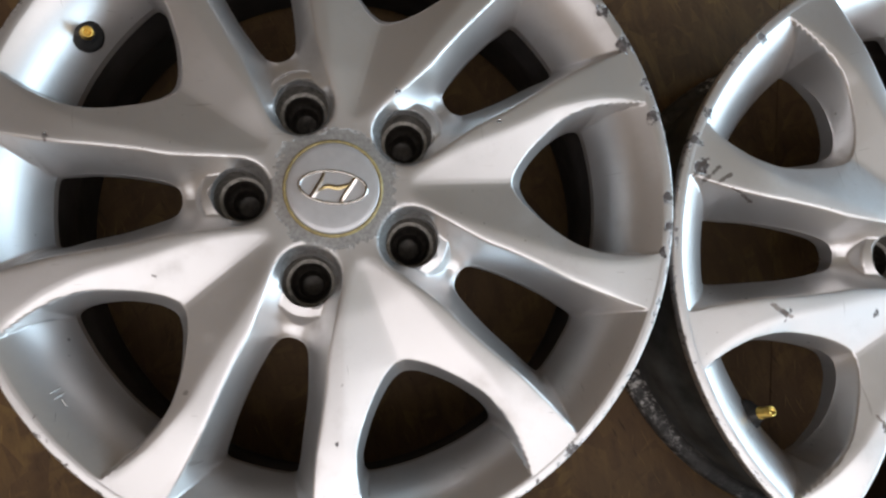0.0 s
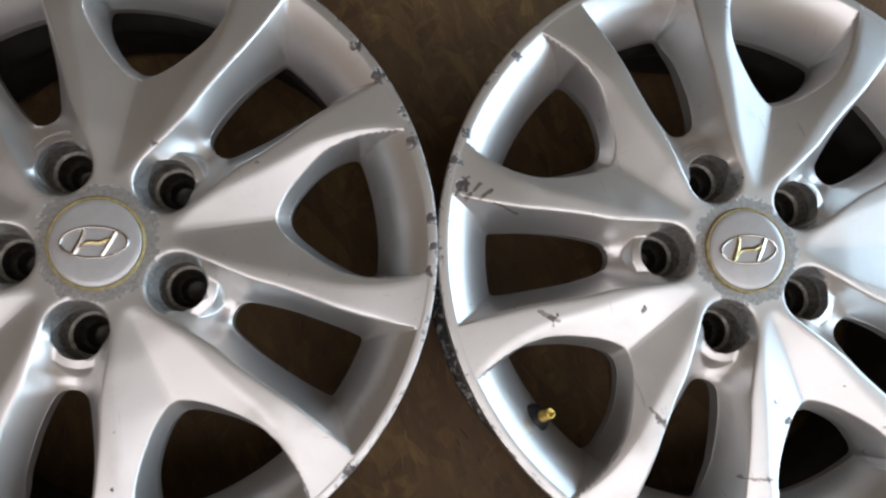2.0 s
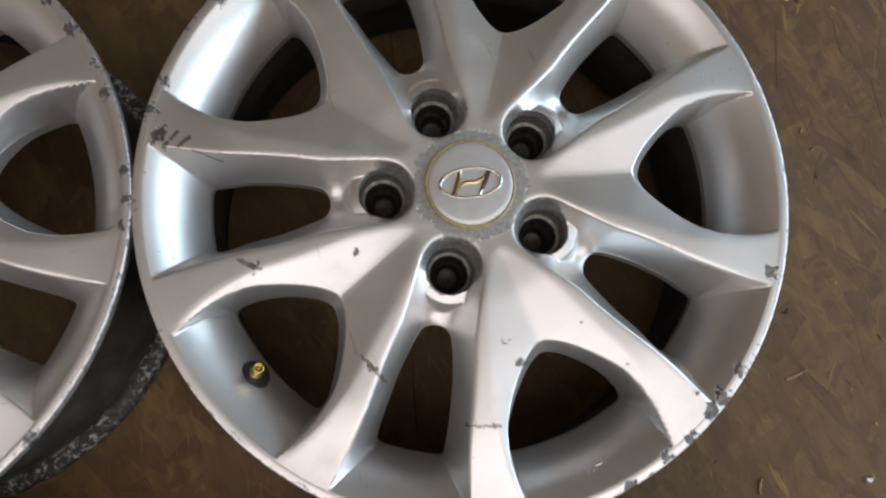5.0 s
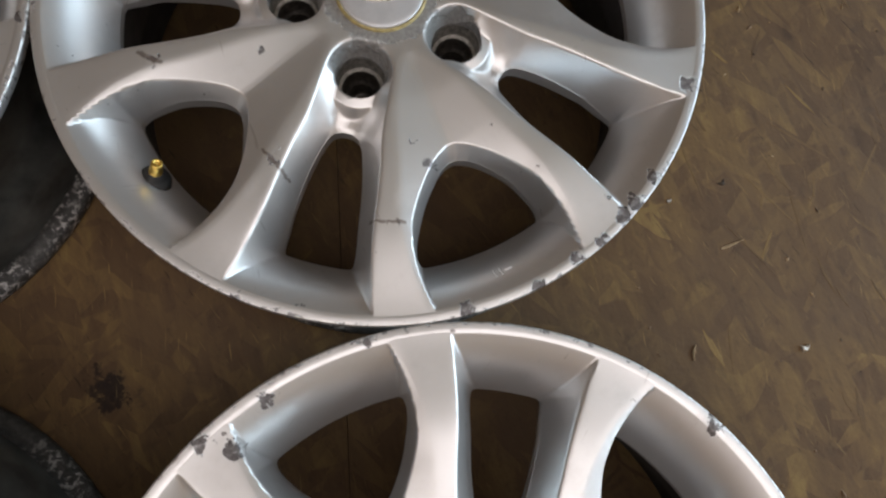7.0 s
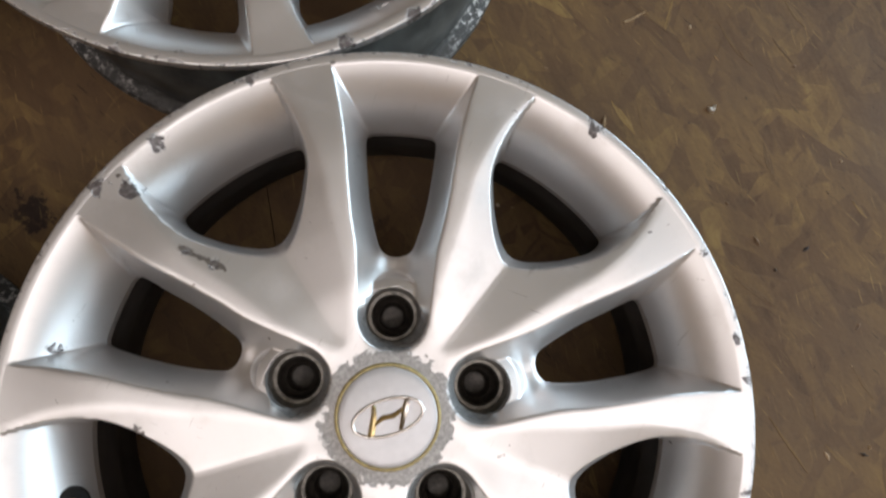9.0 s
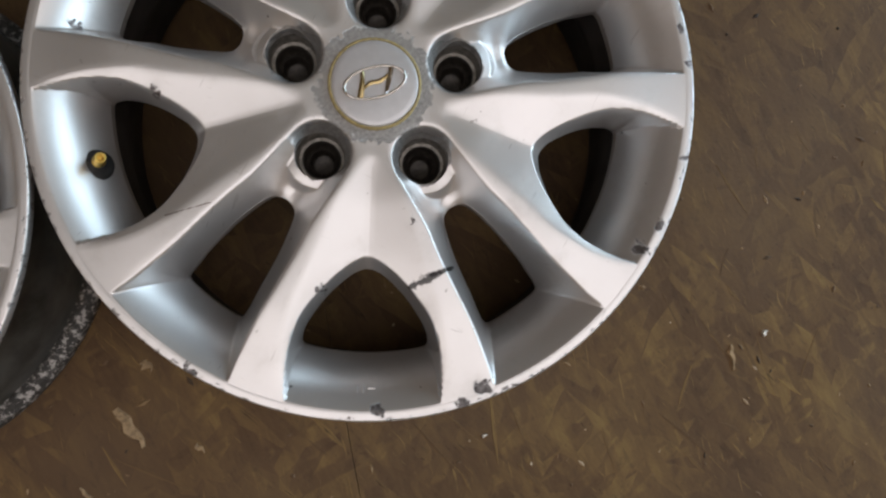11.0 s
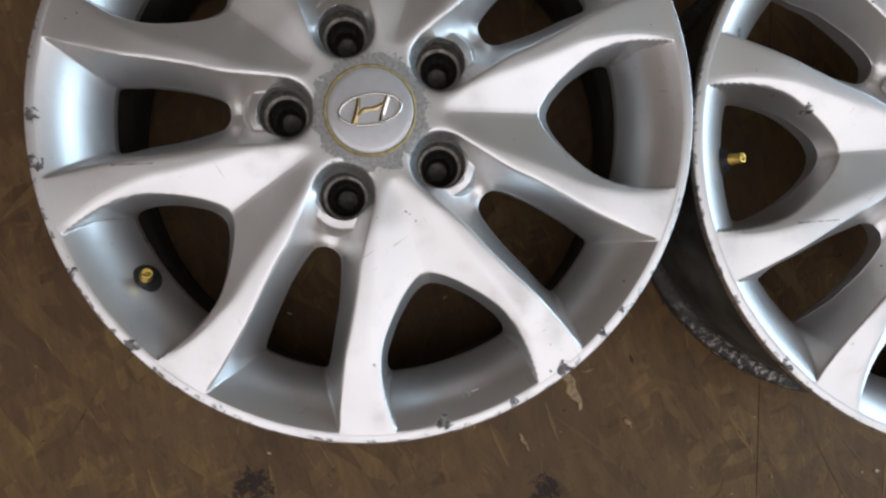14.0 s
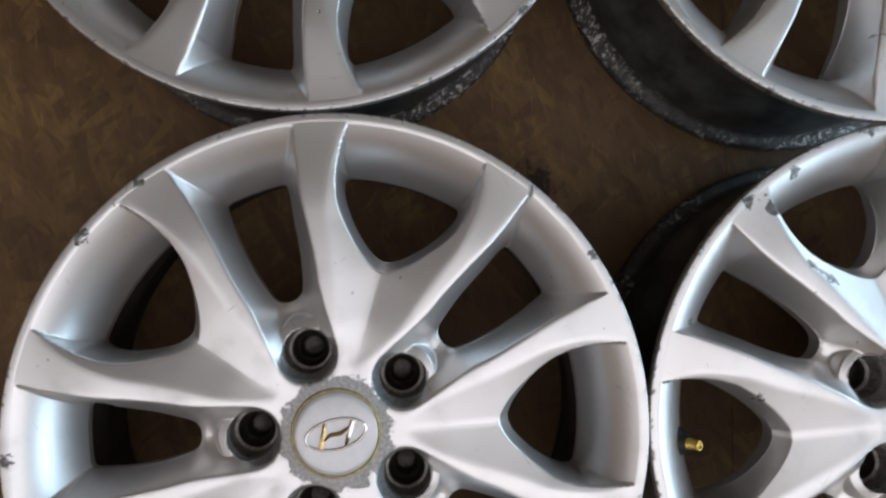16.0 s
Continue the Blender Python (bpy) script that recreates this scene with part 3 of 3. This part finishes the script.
def wheel(name_label, centre, turn, emblem_turn, valve_turn, cast_turn, chips, marks, seed):
    """One alloy wheel lying face up on the floor."""
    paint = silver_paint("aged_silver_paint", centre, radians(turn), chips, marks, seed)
    root = tagged(new("alloy_wheel"), name_label, "wheel", "four alloy wheels on the floor")
    root.matrix_world = pose(centre[0], centre[1], 0.0005, 0, 0, turn)
    for k in range(5):
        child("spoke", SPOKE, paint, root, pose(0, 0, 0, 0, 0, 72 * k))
        a = radians(72 * k + 36)
        bore = child("lug_bore", LINER, M_SEAT, root, pose(LUG_R / 1000 * math.cos(a), LUG_R / 1000 * math.sin(a), 0, 0, 0, 40 * k), "dull grey lug hole bore")
        child("lug_seat", SEAT, M_GRIME_SHADE, bore, pose(0, 0, 0), "grimy lug seat, near black for the deep hole's shade")
    child("rim_lip", LIP, paint, root)
    child("barrel", BARREL, M_BARREL, root, None, "grimy grey outer barrel")
    child("rear_flange", FLANGE, M_FLANGE, root, None, "corroded rear flange with pale pitting")
    child("barrel_inside", INNER, M_INNER, root, None, "barrel inside dark with brake dust")
    child("hub_back", HUB, M_INNER, root, None, "dust-blackened back of the hub")
    cap = child("center_cap", CAP, M_CAP, root, pose(0, 0, 0, 0, 0, emblem_turn), "faded silver centre cap with chrome emblem")
    child("cap_edge", RING, M_GLUE, cap, pose(0, 0, 0), "yellowed cap edge")
    part("emblem_oval", emblem_ring(), M_CHROME, cap, "chrome oval emblem")
    part("emblem_stroke", emblem_band([(-11.8, -7.3), (-9.6, -2.6), (-7.4, 2.8), (-5.9, 8.4)], [1.9, 2.1, 1.7, 1.2]), M_CHROME if seed < 2 else M_TARNISH, cap, "worn emblem stroke")
    part("emblem_stroke", emblem_band([(5.0, -8.4), (7.6, -3.6), (10.4, 2.0), (12.8, 6.6)], [1.1, 1.6, 1.9, 1.6]), M_CHROME, cap, "chrome emblem stroke")
    part("emblem_stroke", emblem_band([(-8.5, -2.4), (-3.2, 0.3), (3.0, 0.1), (9.2, 2.4)], [0.9, 1.5, 1.6, 1.1]), M_TARNISH, cap, "tarnished emblem stroke")
    for k, (w, h) in enumerate(((1.0, 6.5), (1.0, 6.5), (5.0, 1.0))):
        bm = bmesh.new()
        bmesh.ops.create_cube(bm, size=1.0)
        for v in bm.verts:
            v.co = Vector((v.co.x * h, v.co.y * w, v.co.z * 0.9)) / 1000
        bmesh.ops.bevel(bm, geom=list(bm.edges), offset=0.0003, segments=1, affect="EDGES")
        bar = part("cast_mark", bm, paint, root)
        bar.matrix_local = pose(0, 0, 0, 0, 0, cast_turn) @ Matrix.Translation((0.1955, (-4.0, 0.0, 5.0)[k] / 1000, 0.1555)) @ pose(0, 0, 0, 0, -38, 0)
    a = radians(valve_turn)
    base = Vector((0.1848 * math.cos(a), 0.1848 * math.sin(a), 0.1425))
    lean = Vector((-math.cos(a) * 0.45, -math.sin(a) * 0.45, 0.88)).normalized()
    m = Matrix.Translation(base) @ lean.to_track_quat("Z", "Y").to_matrix().to_4x4()
    valve = child("valve", GROMMET, M_RUBBER, root, m, "black rubber tyre valve")
    child("valve_stem", STEM, M_BRASS, valve, pose(0, 0, 0), "brass threaded valve stem")
    return root


CHIPS_A = [(178, 111, 4), (190, 88, 7), (203, 61, 5), (206, 40, 6), (211, -14, 5), (209, -32, 5), (205, -50, 4), (134, -166, 6), (-163, 36, 3), (104, 39, 2), (41, 59, 2), (-5, -150, 1.6)]
CHIPS_B = [(-78, -38, 4), (-143, -41, 5), (-73, -110, 6), (19, -117, 6), (12, -104, 2), (-1, -153, 3), (160, -136, 6), (147, -152, 7), (136, -160, 7), (121, -174, 6), (105, -183, 6), (78, -199, 5),
           (33, -209, 6), (193, -75, 7), (61, -96, 2), (-198, 50, 6), (-201, 67, 5), (-193, 86, 4), (-98, -190, 4), (151, 142, 6), (-155, 141, 5), (128, -147, 3)]
CHIPS_C = [(101, 186, 5), (38, 203, 6), (-3, 210, 6), (7, 195, 6), (5, 131, 4), (0, 148, 3), (211, 9, 7), (-87, 171, 5), (190, -90, 3), (161, -135, 4), (146, -154, 4), (-212, -21, 5), (-163, -130, 5),
           (-111, -175, 7), (-126, -54, 4), (46, -205, 5), (25, -204, 6), (-55, -72, 3), (-126, -169, 5), (-90, 102, 4), (94, -191, 4)]
CHIPS_D = [(-211, -5, 5), (-209, -34, 6), (-186, -103, 4), (-151, -150, 5), (182, 111, 5), (198, 17, 1.6), (126, -168, 7), (153, -147, 5), (167, -129, 3), (-148, -105, 4), (-123, 174, 5), (-160, 137, 6),
           (139, 157, 4), (46, -203, 5), (92, -191, 4)]
MARKS_B = [((-202, 43), (-193, 55), 1.9, SMEAR), ((-194, 41), (-185, 50), 1.7, SMEAR), ((-185, 40), (-177, 46), 1.5, SMEAR), ((-176, 37), (-158, 30), 0.6, BROWN), ((-79, -103), (-66, -120), 1.6, BROWN), ((-18, -152), (2, -154), 1.5, BROWN), ((-150, -37), (-137, -44), 2.0, BROWN)]
MARKS_C = [((1, 151), (7, 124), 2.1, SMEAR), ((-87, -99), (-72, -106), 3.6, BLACK), ((-74, -104), (-62, -112), 2.0, BLACK), ((-146, 48), (-123, 32), 0.6, BROWN)]
MARKS_D = [((-161, -36), (-136, -35), 0.5, BROWN)]
WHEELS = [
    ("silver five-fork alloy wheel with chipped outer lip, lying face up", (0.0, 0.0), 0.0, -8.0, 144, -145, CHIPS_A, [], 1.0),
    ("silver alloy wheel with heavy kerb rash, lying face up", (0.4251, -0.0669), -6.78, 2.0, 216, -72.5, CHIPS_B, MARKS_B, 2.3),
    ("silver alloy wheel with black scuff mark and flaked lip", (0.3899, -0.4963), 32.84, -36.0, 144, -144, CHIPS_C, MARKS_C, 3.9),
    ("silver alloy wheel with light nicks round its edge", (-0.0360, -0.4312), -6.28, 10.0, 216, -71, CHIPS_D, MARKS_D, 5.2),
]
wheels = [wheel(*w) for w in WHEELS]


# ---------------------------------------------------------------- marks and crumbs
def sliver(name, a, b, width, height, material, label, category):
    """A thin split of wood or metal lying on the floor from a to b."""
    rnd = random.Random(int(a[0] * 9973 + a[1] * 331))
    bm = bmesh.new()
    a, b = Vector((*a, 0)), Vector((*b, 0))
    d = (b - a)
    s = Vector((-d.y, d.x, 0)).normalized()
    rows = []
    n = 6
    for i in range(n + 1):
        u = i / n
        w = width * (0.25 + 0.75 * math.sin(math.pi * min(0.95, u + 0.12))) * rnd.uniform(0.75, 1.2)
        c = a + d * u + s * width * rnd.uniform(-0.25, 0.25)
        rows.append([bm.verts.new(c + s * w * k + Vector((0, 0, h))) for k, h in ((-0.5, 0), (-0.35, height), (0.3, height * rnd.uniform(0.6, 1.2)), (0.5, 0))])
    for p, q in zip(rows, rows[1:]):
        for j in range(3):
            bm.faces.new((p[j], q[j], q[j + 1], p[j + 1]))
        bm.faces.new((p[3], q[3], q[0], p[0]))
    bm.faces.new(rows[0])
    bm.faces.new(rows[-1][::-1])
    bmesh.ops.recalc_face_normals(bm, faces=bm.faces)
    return tagged(part(name, bm, material, None), label, category)


WOOD = "pale wood splinter lying on the dirty board floor"
for a, b, w in (((0.109, -0.648), (0.121, -0.686), 0.011), ((0.640, -0.783), (0.636, -0.806), 0.005), ((0.642, -0.334), (0.637, -0.346), 0.003), ((0.689, -0.258), (0.711, -0.254), 0.003),
                ((0.161, -0.699), (0.166, -0.708), 0.005), ((0.141, -0.618), (0.148, -0.627), 0.008), ((0.062, -0.700), (0.070, -0.716), 0.003)):
    sliver("wood_splinter", a, b, w, 0.0016, M_CHIPWOOD, WOOD, "splinter")
for x, y, r in ((0.737, -0.356, 0.0035), (0.676, -0.784, 0.003), (0.396, -0.780, 0.0022), (0.655, -0.207, 0.002)):
    sliver("metal_crumb", (x - r, y - r * 0.4), (x + r, y + r * 0.4), r * 1.5, r * 0.8, M_SPECK, "small bright metal crumb on the board floor", "debris")

# sawdust and grit
rnd = random.Random(23)
verts, faces = [], []
for n in range(420):
    x, y = (rnd.uniform(0.45, 1.05), rnd.uniform(-1.0, 0.4)) if n % 2 else (rnd.uniform(-0.55, 0.9), rnd.uniform(-1.05, -0.55))
    r, a = rnd.uniform(0.0006, 0.0019) * rnd.choice((0.6, 1, 1, 1.3)), rnd.uniform(0, 6.28)
    long = rnd.uniform(1.0, 3.2)
    base = len(verts)
    for k in range(4):
        u, v = (r * long, 0, -r * long, 0)[k], (0, r, 0, -r)[k]
        verts.append((x + u * math.cos(a) - v * math.sin(a), y + u * math.sin(a) + v * math.cos(a), 0.0001))
    verts.append((x, y, 0.0001 + r * 0.9))
    faces += [(base + k, base + (k + 1) % 4, base + 4) for k in range(4)] + [(base + 3, base + 2, base + 1, base)]
grit = new("sawdust", mesh_from("sawdust", verts, faces, False))
grit.data.materials.append(M_GRIT)
tagged(grit, "pale sawdust and grit scattered over the boards", "sawdust", kind="stuff")

# ---------------------------------------------------------------- floor boards
SEAM_TURN = math.atan2(-0.014, 0.095)
BOARD_W, BOARD_L, GAP = 1.22, 2.44, 0.0004
bm = bmesh.new()
bmesh.ops.create_cube(bm, size=1.0)
for v in bm.verts:
    v.co = Vector((v.co.x * (BOARD_W - GAP), v.co.y * (BOARD_L - GAP), -0.011 + v.co.z * 0.022))
bmesh.ops.bevel(bm, geom=[e for e in bm.edges if all(v.co.z > -0.001 for v in e.verts)], offset=0.0004, segments=1, affect="EDGES")
BOARD = bpy.data.meshes.new("floor_board")
bm.to_mesh(BOARD)
bm.free()
seam = pose(0.282, -0.75, 0, 0, 0, math.degrees(SEAM_TURN))
for i in range(-4, 4):
    for j in range(-3, 3):
        m = seam @ pose(BOARD_W * (i + 0.5), BOARD_L * (j + 0.5 + (0.45 if i % 2 else 0.37)) + 0.6, 0)
        corners = [m @ Vector((BOARD_W / 2 * a, BOARD_L / 2 * b, 0)) for a in (-1, 1) for b in (-1, 1)]
        if max(max(abs(c.x), abs(c.y)) for c in corners) < 2.999:
            child("floor_board", BOARD, M_BOARD, floor, m)
            continue
        # sawn off along the walls
        bm = bmesh.new()
        bm.from_mesh(BOARD)
        bmesh.ops.transform(bm, matrix=m, verts=bm.verts)
        for axis in (0, 1):
            for sign in (-1, 1):
                n = Vector((0, 0, 0))
                n[axis] = sign
                cut = bmesh.ops.bisect_plane(bm, geom=list(bm.verts) + list(bm.edges) + list(bm.faces), plane_co=n * 2.999, plane_no=n, clear_outer=True)
                bmesh.ops.holes_fill(bm, edges=[e for e in cut["geom_cut"] if isinstance(e, bmesh.types.BMEdge)])
        if len(bm.faces) > 3:
            part("floor_board", bm, M_BOARD, floor)
        else:
            bm.free()


# ---------------------------------------------------------------- strands of the boards that stand out
def strand_mesh(k):
    """One long flake of wood, a little proud of the board."""
    rnd = random.Random(70 + k)
    length, width = rnd.uniform(0.014, 0.070), rnd.uniform(0.0014, 0.0055)
    n = 5
    top, low = [], []
    for i in range(n + 1):
        u = i / n - 0.5
        w = width * (0.5 if 0 < i < n else rnd.uniform(0.02, 0.15)) * (0.6 if i in (1, n - 1) else 1.0)
        top.append((u * length + rnd.uniform(-0.002, 0.002), w * rnd.uniform(0.8, 1.1)))
        low.append((u * length + rnd.uniform(-0.002, 0.002), -w * rnd.uniform(0.8, 1.1)))
    ring = top + low[::-1]
    m = len(ring)
    verts = [(x, y, 0.00014) for x, y in ring] + [(x * 1.01, y * 1.08, -0.0004) for x, y in ring]
    faces = [tuple(range(m - 1, -1, -1))] + [(i, (i + 1) % m, m + (i + 1) % m, m + i) for i in range(m)]
    return mesh_from("wood_strand", verts, faces, False)


STRANDS = [strand_mesh(k) for k in range(14)]
rnd = random.Random(11)
for n in range(260):
    if n % 5 < 3:
        x, y = rnd.uniform(0.52, 1.02), rnd.uniform(-0.95, 0.35)
    else:
        x, y = rnd.uniform(-0.5, 0.7), rnd.uniform(-1.0, -0.6)
    child("wood_strand", STRANDS[n % 14], M_STRAND, floor, pose(x, y, 0.00004 * (n % 5), 0, 0, rnd.choice((84, 96, 108, 124, 60)) + rnd.uniform(-14, 14)))
